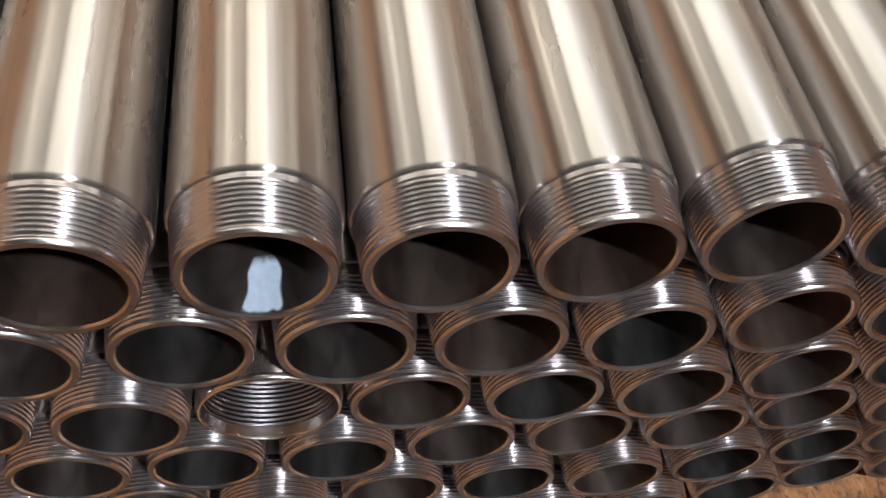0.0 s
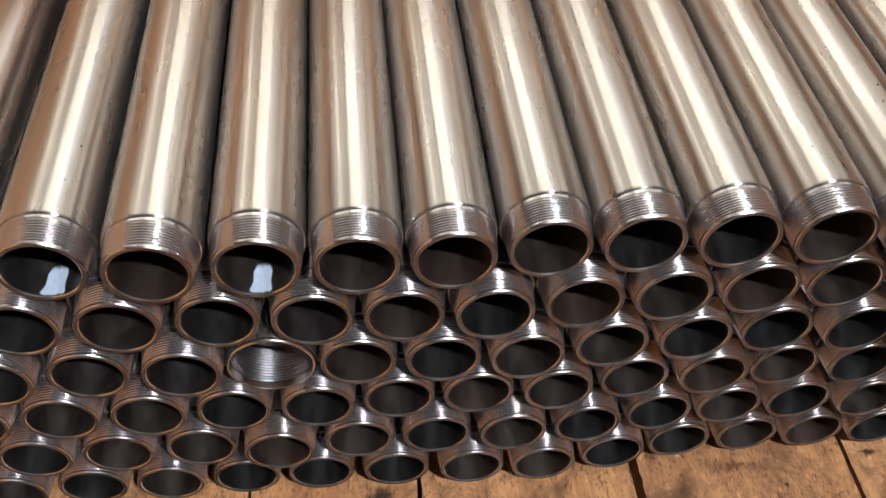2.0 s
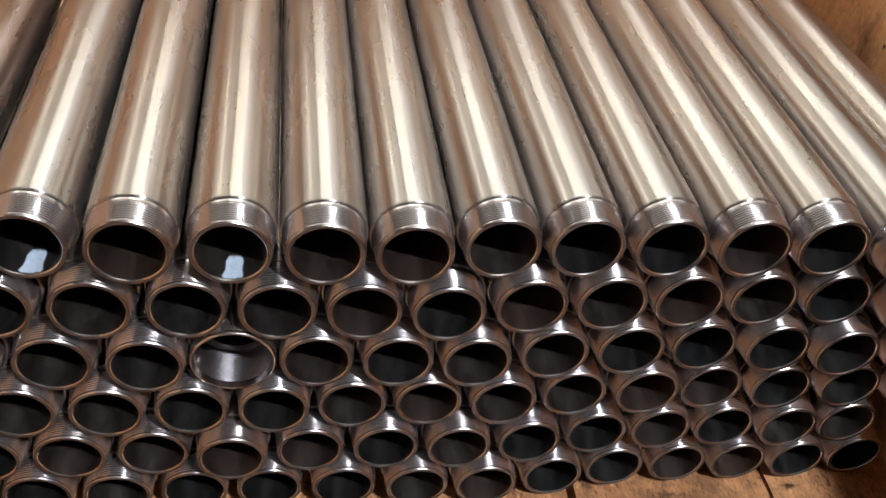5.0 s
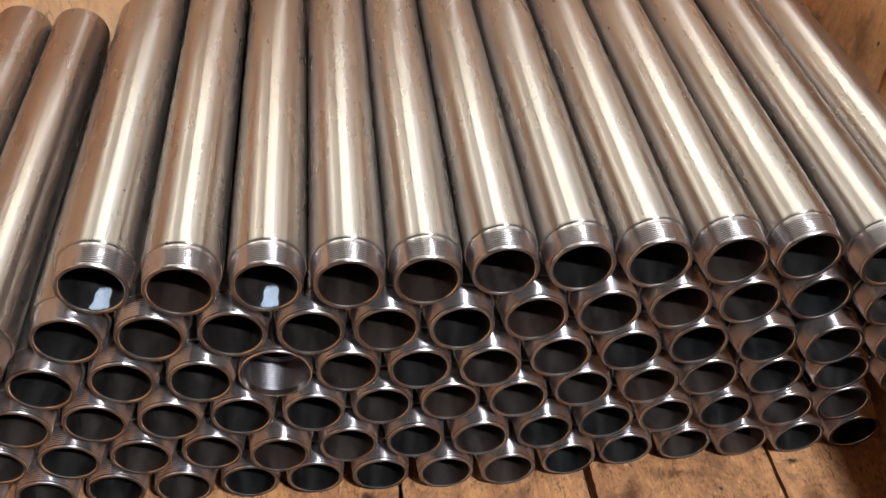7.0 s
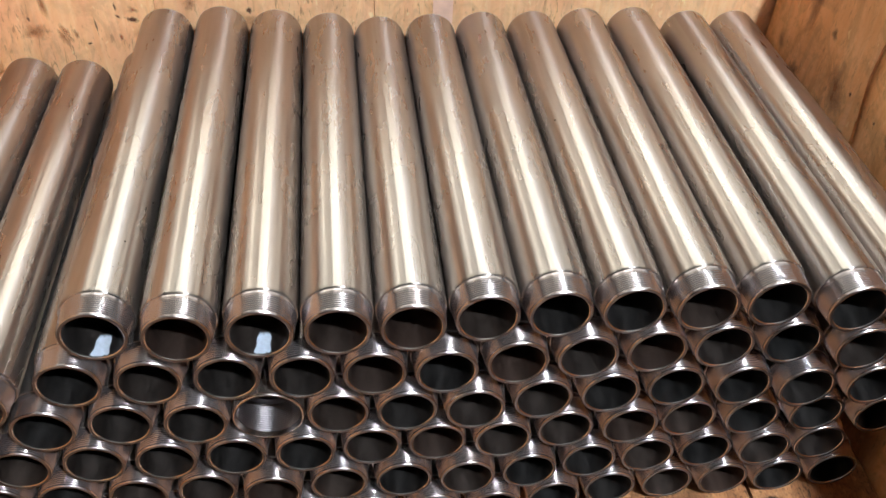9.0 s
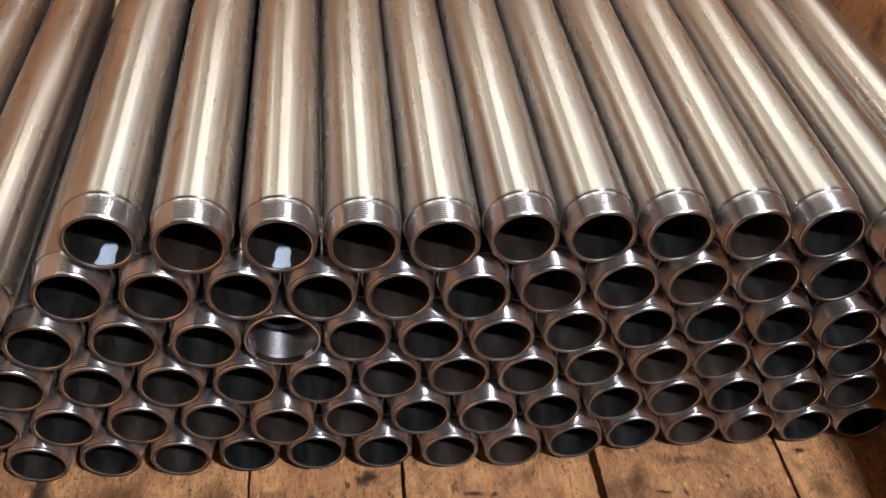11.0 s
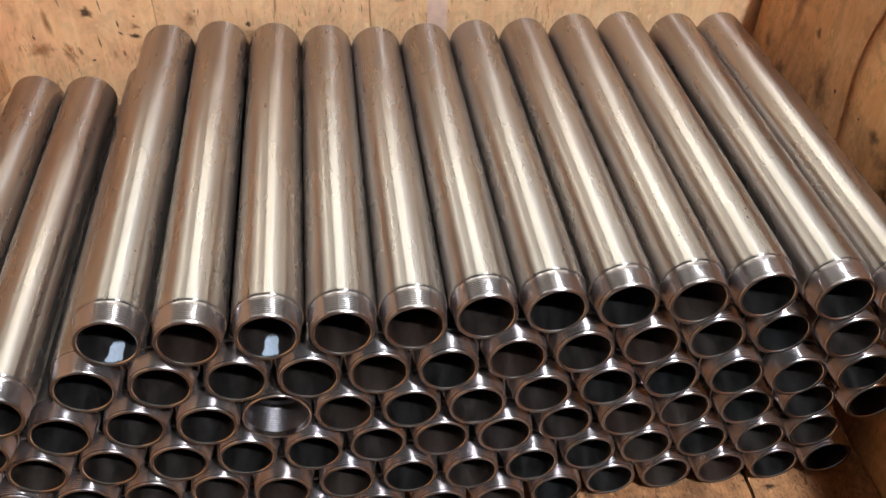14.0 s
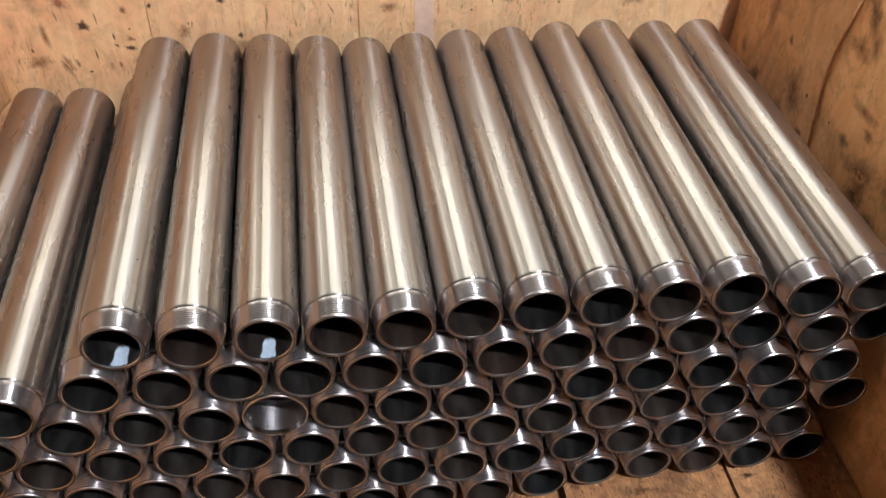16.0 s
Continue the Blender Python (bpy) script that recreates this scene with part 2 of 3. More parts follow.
def barrel_mesh(length, s=THREAD_LEN):
    """Plain tube: outer skin, a slightly rounded far end and the bore."""
    prof = [(s, R_THREAD - 0.0012), (s + 0.0002, R_BODY - 0.0006), (s + 0.0008, R_BODY - 0.0001), (s + 0.002, R_BODY)]
    prof += [(s + (length - s) * f, R_BODY) for f in (0.15, 0.3, 0.5, 0.7, 0.9)]
    prof += [(length - 0.004, R_BODY), (length - 0.0015, R_BODY - 0.0004), (length, R_BODY - 0.0015), (length, R_BORE + 0.001), (length - 0.001, R_BORE)]
    n_out = len(prof)
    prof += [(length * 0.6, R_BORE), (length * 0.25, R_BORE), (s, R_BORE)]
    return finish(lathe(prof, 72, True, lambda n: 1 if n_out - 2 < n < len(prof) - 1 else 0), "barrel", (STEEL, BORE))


def thread_shape(y, r, turn):
    """A tapered screw thread cut into the end of the pipe."""
    fade = min(1.0, max(0.0, (THREAD_LEN - 0.0015 - y) / 0.004)) * min(1.0, max(0.0, (y - 0.0012) / 0.0015))
    cut = 0.5 - 0.5 * math.cos(math.tau * (y / LEAD + turn))
    taper = 0.0019 * (1 - y / THREAD_LEN)
    return r - taper - 0.00080 * cut ** 1.6 * fade


def thread_mesh():
    steps = 120
    prof = [(0.0010 + (THREAD_LEN - 0.0008) * k / steps, R_THREAD) for k in range(steps + 1)]
    return finish(lathe(prof, 64, False, None, thread_shape), "threaded_end", THREAD, 85)


def rim_mesh():
    """The faced end: outer chamfer, flat face, inner chamfer and the first of the bore."""
    o = R_THREAD - 0.0019
    prof = [(0.0012, o), (0.0004, o - 0.0005), (0.0, o - 0.0009), (0.0, R_BORE + 0.0008), (0.0008, R_BORE - 0.0001), (0.040, R_BORE - 0.0001), (0.0402, R_BORE + 0.0003)]
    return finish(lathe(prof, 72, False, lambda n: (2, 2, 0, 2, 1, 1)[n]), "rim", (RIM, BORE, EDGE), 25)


def socket_mesh():
    """A female end: a smooth sleeve, a thin double-stepped lip, a long thread cut inside and a step down to the bore."""
    ro, ri = 0.0316, 0.0285
    prof = [(0.062, R_BODY - 0.002), (0.0615, ro - 0.0005), (0.060, ro), (0.030, ro), (0.0030, ro)]
    n_sleeve = len(prof) - 1
    prof += [(0.0010, ro - 0.0003), (0.0, ro - 0.0011), (0.0, ri + 0.0011), (0.0012, ri + 0.0006), (0.0045, ri + 0.0005), (0.0055, ri)]
    n_lip = len(prof) - 1
    prof += [(0.0055 + 0.031 * k / 180, ri) for k in range(1, 181)]
    prof += [(0.0372, ri - 0.001), (0.0376, R_BORE - 0.0005), (0.0520, R_BORE - 0.0005)]

    def inner(y, r, turn):
        if abs(r - ri) > 1e-6 or y < 0.006:
            return r
        return r - 0.0006 * (0.5 - 0.5 * math.cos(math.tau * (y / 0.0024 + turn)))
    # the lowered rim tone also tones down the highlight on the inner thread
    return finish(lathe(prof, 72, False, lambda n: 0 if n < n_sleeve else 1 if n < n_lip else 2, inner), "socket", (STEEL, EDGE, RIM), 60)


def smear_mesh(width, length):
    """A thin coat of paint on the bottom of the bore, with a ragged edge that thins out."""
    bm = bmesh.new()
    cover = bm.verts.layers.float.new("cover")
    rows, cols = 26, 20
    grid = []
    for a in range(rows + 1):
        v = a / rows
        round_end = math.sqrt(max(0.0, 1 - max(0.0, (v - 0.7) / 0.3) ** 2))
        half = width / 2 * (0.25 + 0.75 * round_end) * (1 + 0.14 * noise.noise((v * 4, width * 90, 0))) * (1.12 - 0.2 * v)
        line = []
        for c in range(cols + 1):
            u = c / cols * 2 - 1
            ang = (u * half + 0.0012 * math.sin(v * 2.2)) / R_BORE
            r = R_BORE - 0.0003
            p = bm.verts.new((r * math.sin(ang), 0.0012 + v * length + 0.001 * noise.noise((u * 3, v, 4.0)), -r * math.cos(ang)))
            p[cover] = min(1.0, (1 - abs(u)) * 4.0) * min(1.0, (1 - v) * 4) * min(1.0, 0.3 + v * 10)
            line.append(p)
        grid.append(line)
    for a in range(rows):
        for c in range(cols):
            bm.faces.new((grid[a][c], grid[a][c + 1], grid[a + 1][c + 1], grid[a + 1][c]))
    return finish(bm, "paint_mark", PAINT)


def speck_mesh(size):
    bm = bmesh.new()
    bmesh.ops.create_icosphere(bm, subdivisions=1, radius=size)
    for v in bm.verts:
        v.co *= 0.75 + 0.5 * noise.noise_vector(v.co * 900)[0] if size else 1
        v.co.z *= 0.35
        v.co.y *= 1.5
    return finish(bm, "grit", SPECK)


# ---- the room round the crate ----


def structure(name, data, label):
    return tagged(new(name, data), label, "", "", "structure")


GROUND = -0.13
structure("ground", board("ground", CONCRETE, -4.5, 5.5, -4.5, 6.5, GROUND - 0.1, GROUND, 0), "grey concrete workshop ground under the crate, kept dark for what the pipe ends reflect")
structure("wall_north", board("wall_north", PLASTER, -4.5, 5.5, 6.5, 6.6, GROUND, 3.4, 0), "plain plastered workshop wall")
structure("wall_south", board("wall_south", DARK_WALL, -4.5, 5.5, -4.6, -4.5, GROUND, 3.4, 0), "unseen workshop wall, made dark grey to cut the fill from the south")
structure("wall_west", board("wall_west", WARM_WALL, -4.6, -4.5, -4.5, 6.5, GROUND, 3.4, 0), "unseen clay-coloured workshop wall, tinted to warm the pipes' left flanks")
structure("wall_east", board("wall_east", COOL_WALL, 5.5, 5.6, -4.5, 6.5, GROUND, 3.4, 0), "unseen blue-grey workshop wall, tinted to cool the pipes' right flanks")
structure("ceiling", board("ceiling", CEILING, -4.5, 5.5, -4.5, 6.5, 3.4, 3.5, 0), "plain pale workshop ceiling")


def ceiling_lamp(x, y, length, width, glow, label):
    lamp = tagged(new("ceiling_lamp"), label, "lamp", "ceiling lamps")
    lamp.location = (x, y, 2.6)
    part("housing", board("housing", HOUSING, -width * 0.2, width * 0.2, -length / 2, length / 2, 0.055, 0.10, 0.004), lamp)
    part("lamp_tube", board("lamp_tube", glow, -width / 2, width / 2, -length / 2 + 0.02, length / 2 - 0.02, -0.04, 0.05, 0.02), lamp)
    for yy in (-length * 0.35, length * 0.35):
        part("hanger", board("hanger", HOUSING, -0.01, 0.01, yy - 0.01, yy + 0.01, 0.10, 0.8, 0.001), lamp)
    return lamp


ceiling_lamp(-1.35, 3.2, 2.6, 0.24, GLOW, "long white fluorescent lamp hanging under the ceiling")


def roof_light(x0, x1, y0, y1, glow, kind):
    """A translucent sheet let into the ceiling, in a thin frame."""
    ob = tagged(new("roof_light"), kind + " translucent roof sheet letting daylight through the ceiling", "skylight", "roof lights")
    ob.location = ((x0 + x1) / 2, (y0 + y1) / 2, 3.4)
    w, l = (x1 - x0) / 2, (y1 - y0) / 2
    part("sheet", board("sheet", glow, -w, w, -l, l, -0.014, -0.004, 0.002), ob)
    for sx in (-1, 1):
        part("frame_bar", board("frame_bar", HOUSING, sx * w - 0.02, sx * w + 0.02, -l, l, -0.03, -0.0005, 0.002), ob)


for x0, x1, glow_sheet, kind in ((-3.2, -1.9, GLOW_DIM, "weathered cream"), (-1.75, -0.45, GLOW_DIM, "weathered cream"), (-0.3, 1.2, GLOW_CLEAR, "clean bright"),
                                 (1.35, 2.9, GLOW_DIM, "weathered cream"), (3.05, 4.7, GLOW_DIM, "weathered cream")):
    roof_light(x0, x1, 1.7, 5.6, glow_sheet, kind)


def high_bay_lamp(x, y, z, radius):
    """A round workshop lamp: a glass disc under a bell-shaped housing on a rod."""
    lamp = tagged(new("high_bay_lamp"), "round white workshop lamp in a bell housing under the ceiling", "lamp", "ceiling lamps")
    lamp.matrix_basis = pose(x, y, z, 90)
    bell = [(0.0, radius * 1.02), (0.01, radius * 1.06), (0.10, radius * 0.8), (0.20, radius * 0.42), (0.30, radius * 0.38), (0.30, 0.001)]
    part("housing", finish(lathe(bell, 48), "housing", HOUSING), lamp)
    part("lamp_glass", finish(lathe([(0.004, 0.001), (0.0, radius * 0.6), (0.004, radius), (0.012, radius), (0.012, 0.001)], 48), "lamp_glass", GLOW_BAY), lamp)
    part("rod", finish(lathe([(0.29, 0.012), (0.80, 0.012)], 16), "rod", HOUSING), lamp)


high_bay_lamp(1.0, -1.5, 2.6, 0.06)

# ---- the crate ----


TEAR_AT, TEAR_LEAN, TEAR_BEND = 0.282, 0.23, 0.18


def torn_board(name, mat, x0, x1, y0, y1, z0, z1, seed):
    """An upright board whose near edge is torn and uneven."""
    bm = bmesh.new()
    n = 48
    rows = []
    for k in range(n + 1):
        z = z0 + (z1 - z0) * k / n
        wob = 0.004 * noise.noise((seed, z * 9, 0)) + 0.0022 * noise.noise((seed, z * 70, 3)) - TEAR_LEAN * max(0.0, z - 0.388) - TEAR_BEND * max(0.0, 0.35 - z)
        e = y0 + wob
        rows.append([bm.verts.new((x, y, z)) for x, y in ((x0, y1), (x0, e + 0.004), (x0 + 0.0015, e), (x1, e + 0.002), (x1, y1))])
    for a, b in zip(rows, rows[1:]):
        for i in range(5):
            bm.faces.new((a[i], a[(i + 1) % 5], b[(i + 1) % 5], b[i]))
    bm.faces.new(rows[0])
    bm.faces.new(rows[-1])
    return finish(bm, name, mat, 30)


def upright(mat, x0, x1, y0, y1, parent, label=""):
    """One sheet of the crate's side, with its own origin so that its figure differs."""
    ob = part("board", board("board", mat, x0, x1, y0, y1, -0.034, WALL_TOP, 0.0012), parent, label)
    return ob


back = structure("wall_back", board("wall_back", PLY_SIDE, WALL_LEFT - 0.02, WALL_RIGHT + 0.02, WALL_BACK + 0.008, WALL_BACK + 0.022, -0.035, WALL_TOP - 0.002), "pale orange plywood back of the crate with knots and dark flecks")
SEAMS = (WALL_LEFT - 0.018, -0.012, 0.2500, WALL_RIGHT + 0.018)
for a, b in zip(SEAMS, SEAMS[1:]):
    upright(PLY_BACK, a + 0.0004, b - 0.0004, WALL_BACK, WALL_BACK + 0.0075, back)


part("paint_stripe", board("paint_stripe", PINK, 0.323, 0.348, WALL_BACK - 0.0006, WALL_BACK + 0.001, 0.28, WALL_TOP - 0.01, 0.0002), back, "faded pink painted stripe")
left = structure("wall_left", board("wall_left", PLY_SIDE, WALL_LEFT - 0.018, WALL_LEFT, FRONT, WALL_BACK - 0.003, -0.035, WALL_TOP), "orange plywood side of the crate")


def slanted_board(x0, x1, y0, y1, low0, low1, top0, top1):
    """An upright sheet sawn at a slant along an edge."""
    bm = bmesh.new()
    quad = ((y0, low0), (y1, low1), (y1, top1), (y0, top0))
    near, far = [bm.verts.new((x1, y, z)) for y, z in quad], [bm.verts.new((x0, y, z)) for y, z in quad]
    bm.faces.new(near)
    bm.faces.new(far)
    for k in range(4):
        bm.faces.new((near[k - 1], near[k], far[k], far[k - 1]))
    bmesh.ops.recalc_face_normals(bm, faces=bm.faces)
    bmesh.ops.bevel(bm, geom=list(bm.edges), offset=0.0015, segments=2, profile=0.6, affect="EDGES")
    return finish(bm, "board", PLY_BACK, 30)


part("board", slanted_board(WALL_LEFT + 0.0002, -0.2045, FRONT + 0.01, WALL_BACK - 0.004, 0.232, 0.232, 0.4225, 0.2455), left, "lower sheet with a slanted upper edge")
part("board", slanted_board(WALL_LEFT + 0.0002, -0.2035, FRONT + 0.01, WALL_BACK - 0.004, 0.425, 0.248, WALL_TOP - 0.001, WALL_TOP - 0.001), left, "overlapping upper sheet with a slanted lower edge")
right = structure("wall_right", board("wall_right", PLY_SIDE, WALL_RIGHT + 0.001, WALL_RIGHT + 0.02, -0.098, WALL_BACK - 0.003, -0.035, SIDE_TOP), "scuffed orange plywood side of the crate, torn along a joint")
part("board", torn_board("board", PLY_SIDE, WALL_RIGHT - 0.006, WALL_RIGHT, TEAR_AT, WALL_BACK - 0.004, -0.034, SIDE_TOP - 0.001, 2.0), right, "overlapping plywood sheet with a torn edge")

def stain_mesh(mat, axis, at, u, v, wide, high, lean, seed):
    """A thin uneven film on a board: u and v run along the board's face, axis is the one it faces."""
    bm = bmesh.new()
    cover = bm.verts.layers.float.new("cover")
    rings, spokes = 6, 26
    last = None

    def put(a, b):
        return {"x": (at, a, b), "y": (a, at, b), "z": (a, b, at)}[axis]
    middle = bm.verts.new(put(u, v))
    middle[cover] = 1.0
    for k in range(1, rings + 1):
        f = k / rings
        ring = []
        for j in range(spokes):
            a = math.tau * j / spokes
            r = f * (1 + 0.55 * noise.noise((math.cos(a) * 1.7 + seed * 3.1, math.sin(a) * 1.7, seed * 1.7)))
            p, q = wide * r * math.cos(a), high * r * math.sin(a)
            vert = bm.verts.new(put(u + p + lean * q, v + q))
            vert[cover] = 1 - f
            ring.append(vert)
        for j in range(spokes):
            if last:
                bm.faces.new((last[j - 1], last[j], ring[j], ring[j - 1]))
            else:
                bm.faces.new((middle, ring[j], ring[j - 1]))
        last = ring
    return finish(bm, "stain", mat, 40)


# added out of view: a tall board that keeps lamp light off the right floor corner
part("board", board("board", PLY_SIDE, WALL_RIGHT + 0.001, WALL_RIGHT + 0.02, FRONT, -0.1, -0.035, SHADE_BOARD_TOP), right, "unseen taller front board, added to shade the floor's right corner")
# smudges and scuffs on the crate's right side: along, up, half width, half height, lean
for k, (mat, u, v, wide, high, lean) in enumerate((
        (SMUDGE, 0.240, 0.452, 0.020, 0.034, 0.3), (SMUDGE, 0.428, 0.268, 0.024, 0.034, -0.3), (SMUDGE, 0.352, 0.262, 0.034, 0.026, 0.0), (SMUDGE, 0.385, 0.255, 0.030, 0.020, 0.0),
        (SMUDGE, 0.2158, 0.312, 0.016, 0.016, 0.0), (SMUDGE, 0.180, 0.343, 0.014, 0.012, 0.0), (SMUDGE, 0.164, 0.272, 0.030, 0.034, 0.0), (SMUDGE, 0.130, 0.262, 0.026, 0.018, 0.0),
        (FLECK, 0.2505, 0.313, 0.0028, 0.0028, 0.0), (SMUDGE, 0.365, 0.357, 0.010, 0.012, 0.2), (FLECK, 0.298, 0.320, 0.0035, 0.005, 0.2), (FAINT, 0.245, 0.413, 0.030, 0.022, 0.0),
        (SMUDGE, 0.292, 0.270, 0.016, 0.014, 0.0), (FAINT, 0.20, 0.36, 0.040, 0.014, 0.4), (FAINT, 0.33, 0.31, 0.03, 0.05, 0.1), (FAINT, 0.17, 0.30, 0.05, 0.03, 0.0),
        (SMUDGE, 0.09, 0.20, 0.05, 0.06, 0.2), (FAINT, 0.10, 0.32, 0.05, 0.05, 0.0), (FAINT, 0.06, 0.10, 0.05, 0.05, 0.3), (FAINT, 0.42, 0.38, 0.02, 0.05, -0.1))):
    part("stain", stain_mesh(mat, "x", WALL_RIGHT - 0.0066 if u > 0.278 else WALL_RIGHT + 0.0002, u, v, wide, high, lean, k + 1), right)
# flecks, splits and stains on the back: along, up, half width, half height, lean
for k, (mat, u, v, wide, high, lean) in enumerate((
        (FLECK, -0.0927, 0.3433, 0.0105, 0.0105, -0.2), (FLECK, 0.0981, 0.3203, 0.0052, 0.0068, 0.0), (FLECK, -0.0078, 0.3655, 0.0050, 0.0050, 0.0), (FLECK, -0.0407, 0.3098, 0.0100, 0.0056, -0.3),
        (RUST, -0.0380, 0.3224, 0.0095, 0.0070, -0.3), (FLECK, 0.0788, 0.3680, 0.0080, 0.0050, 0.0), (RUST, -0.1122, 0.374, 0.017, 0.014, -0.3), (RUST, -0.1218, 0.2960, 0.006, 0.016, -0.4), (FLECK, -0.0584, 0.3274, 0.0022, 0.008, -0.1), (FLECK, -0.0570, 0.314, 0.0030, 0.0035, -0.6), (RUST, -0.0402, 0.361, 0.006, 0.009, -0.4),
        (FLECK, -0.0843, 0.302, 0.0012, 0.016, -0.05), (FAINT, -0.1093, 0.291, 0.004, 0.009, -0.3), (FAINT, -0.1241, 0.288, 0.010, 0.020, -0.3), (FLECK, -0.0962, 0.279, 0.004, 0.003, 0.4),
        (RUST, -0.0576, 0.287, 0.004, 0.008, -0.3), (FLECK, -0.1213, 0.357, 0.0012, 0.012, -0.2), (FLECK, 0.0357, 0.3397, 0.0015, 0.004, 0.0), (FLECK, 0.0400, 0.339, 0.0012, 0.006, 0.1),
        (FAINT, 0.1336, 0.346, 0.003, 0.020, 0.05), (FLECK, 0.2159, 0.350, 0.0012, 0.012, -0.5), (FAINT, -0.157, 0.295, 0.024, 0.016, 0.2), (FAINT, -0.14, 0.33, 0.006, 0.030, -0.1),
        (FLECK, -0.037, 0.336, 0.002, 0.002, 0.0), (FLECK, -0.075, 0.352, 0.0010, 0.014, -0.1), (FLECK, -0.160, 0.312, 0.002, 0.005, -0.2), (FLECK, 0.240, 0.335, 0.001, 0.008, 0.0),
        (FLECK, 0.385, 0.345, 0.0012, 0.006, 0.3), (FLECK, 0.398, 0.340, 0.003, 0.002, 0.0), (FLECK, 0.425, 0.352, 0.0012, 0.007, -0.2), (FLECK, 0.515, 0.345, 0.002, 0.003, 0.0),
        (FLECK, 0.590, 0.350, 0.0012, 0.009, 0.1), (FLECK, 0.575, 0.362, 0.003, 0.002, 0.0), (FLECK, 0.680, 0.352, 0.0012, 0.006, -0.2), (FAINT, 0.45, 0.36, 0.02, 0.02, 0.0),
        (FAINT, 0.03, 0.33, 0.012, 0.014, 0.0), (FAINT, 0.105, 0.305, 0.02, 0.012, 0.0), (FAINT, 0.29, 0.35, 0.02, 0.010, 0.0), (FAINT, 0.62, 0.35, 0.02, 0.02, 0.0))):
    part("stain", stain_mesh(mat, "y", WALL_BACK - 0.0004, u, v, wide, high, lean, k + 31), back)

base = structure("floor", board("floor", SHADED_TIMBER, WALL_LEFT - 0.02, WALL_RIGHT + 0.02, FRONT, WALL_BACK + 0.018, -0.058, -0.036), "rough timber floor bearing the planks, coloured dark for the shade in the gaps")
JOINTS = (-0.222, -0.108, 0.0875, 0.2358, 0.4315, 0.6315, 0.774)
for k, (a, b) in enumerate(zip(JOINTS, JOINTS[1:])):
    left_gap, right_gap = ((0.0, 0.0012, 0.0013, 0.002, 0.0042, 0.002)[k], (0.0012, 0.0013, 0.002, 0.0042, 0.002, 0.0)[k])
    bm = bmesh.new()
    ny, nx = 150, 8
    top = [[bm.verts.new((a + left_gap + (b - a - left_gap - right_gap) * i / nx + (0.0016 * noise.noise((k * 3 + i, j * 0.8, 1)) if i in (0, nx) else 0),
                          FRONT + (WALL_BACK - 0.003 - FRONT) * j / ny,
                          -0.0012 * (i in (0, nx)) + 0.0006 * noise.noise((k * 5 + i * 0.8, j * 0.3, 2)) - 0.0007)) for i in range(nx + 1)] for j in range(ny + 1)]
    for j in range(ny):
        for i in range(nx):
            bm.faces.new((top[j][i], top[j][i + 1], top[j + 1][i + 1], top[j + 1][i]))
    for i in (0, nx):
        low = [bm.verts.new((top[j][i].co.x, top[j][i].co.y, -0.035)) for j in range(ny + 1)]
        for j in range(ny):
            bm.faces.new((top[j][i], top[j + 1][i], low[j + 1], low[j]))
    part("plank", finish(bm, "plank", PLANK, 50), base)

# ---- the pipes ----
THREAD_ME, RIM_ME, SOCKET_ME = thread_mesh(), rim_mesh(), socket_mesh()
BARRELS = {}


def barrel_for(length):
    key = round(length / 0.002)
    if key not in BARRELS:
        BARRELS[key] = barrel_mesh(key * 0.002)
    return BARRELS[key]


def steel_pipe(x, y, z, length, yaw=0.0, female=False, turn=0.0, label=""):
    pipe = tagged(new("steel_pipe"), label or "bright turned steel pipe with a threaded end, lying in a stack", "pipe", "stacked pipes")
    pipe.matrix_basis = pose(x, y, z, 0, turn, yaw)
    part("barrel", barrel_mesh(length, 0.0505) if female else barrel_for(length), pipe)
    if female:
        part("socket", SOCKET_ME, pipe, "wider sleeve threaded inside")
    else:
        part("threaded_end", THREAD_ME, pipe, "brownish cut screw thread")
        part("rim", RIM_ME, pipe)
    return pipe


# the pipes of each row, top row first, in millimetres: along the row, out of the front, off the even rise
ALONG = {
    1: (1.1, 67.0, 131.0, 192.8, 254.3, 315.9, 377.3, 440.0, 502.0, 565.0, 635.7, 697.2),
    2: (-29.8, 35.4, 98.6, 161.0, 222.5, 284.0, 346.0, 408.0, 471.0, 534.0, 598.0, 662.9, 724.4),
    3: (-61.7, 2.0, 66.5, 128.0, 189.5, 251.0, 312.5, 375.0, 437.8, 502.0, 565.7, 627.5, 694.6),
    4: (-95.0, -31.0, 32.2, 94.7, 157.2, 218.7, 280.4, 343.1, 404.5, 467.0, 528.8, 592.3, 659.0, 724.3),
    5: (-129.6, -66.0, -2.4, 61.6, 123.1, 186.3, 249.3, 311.6, 374.1, 435.6, 497.1, 558.6, 621.4, 683.6),
    6: (-167.6, -100.0, -36.0, 27.4, 90.0, 152.4, 216.2, 280.6, 342.6, 405.6, 467.1, 530.0, 591.5, 653.0, 716.0),
}
OUT = {
    1: (8, -3, -1, -1, 1, 3, 2, 1, -3, -2, -9, -9),
    2: (4, 0, 2, 0, -1, -3, -1, -1, 1, 3, 3, -8, 0),
    3: (-1, 2, -3, 2, 1, -1, -3, 0, 0, 4, 0, -5, -7),
    4: (-1, 0, -1, -1, -2, 2, 2, 0, 5, 1, 8, 4, 3, -3),
    5: (0, 0, 0, 0, -8, -2, -2, -5, -2, 3, 5, 6, 3, 6),
    6: (0, -1, 1, -1, 0, -1, -3, -6, -8, -2, 5, 6, 5, 4, 6),
}
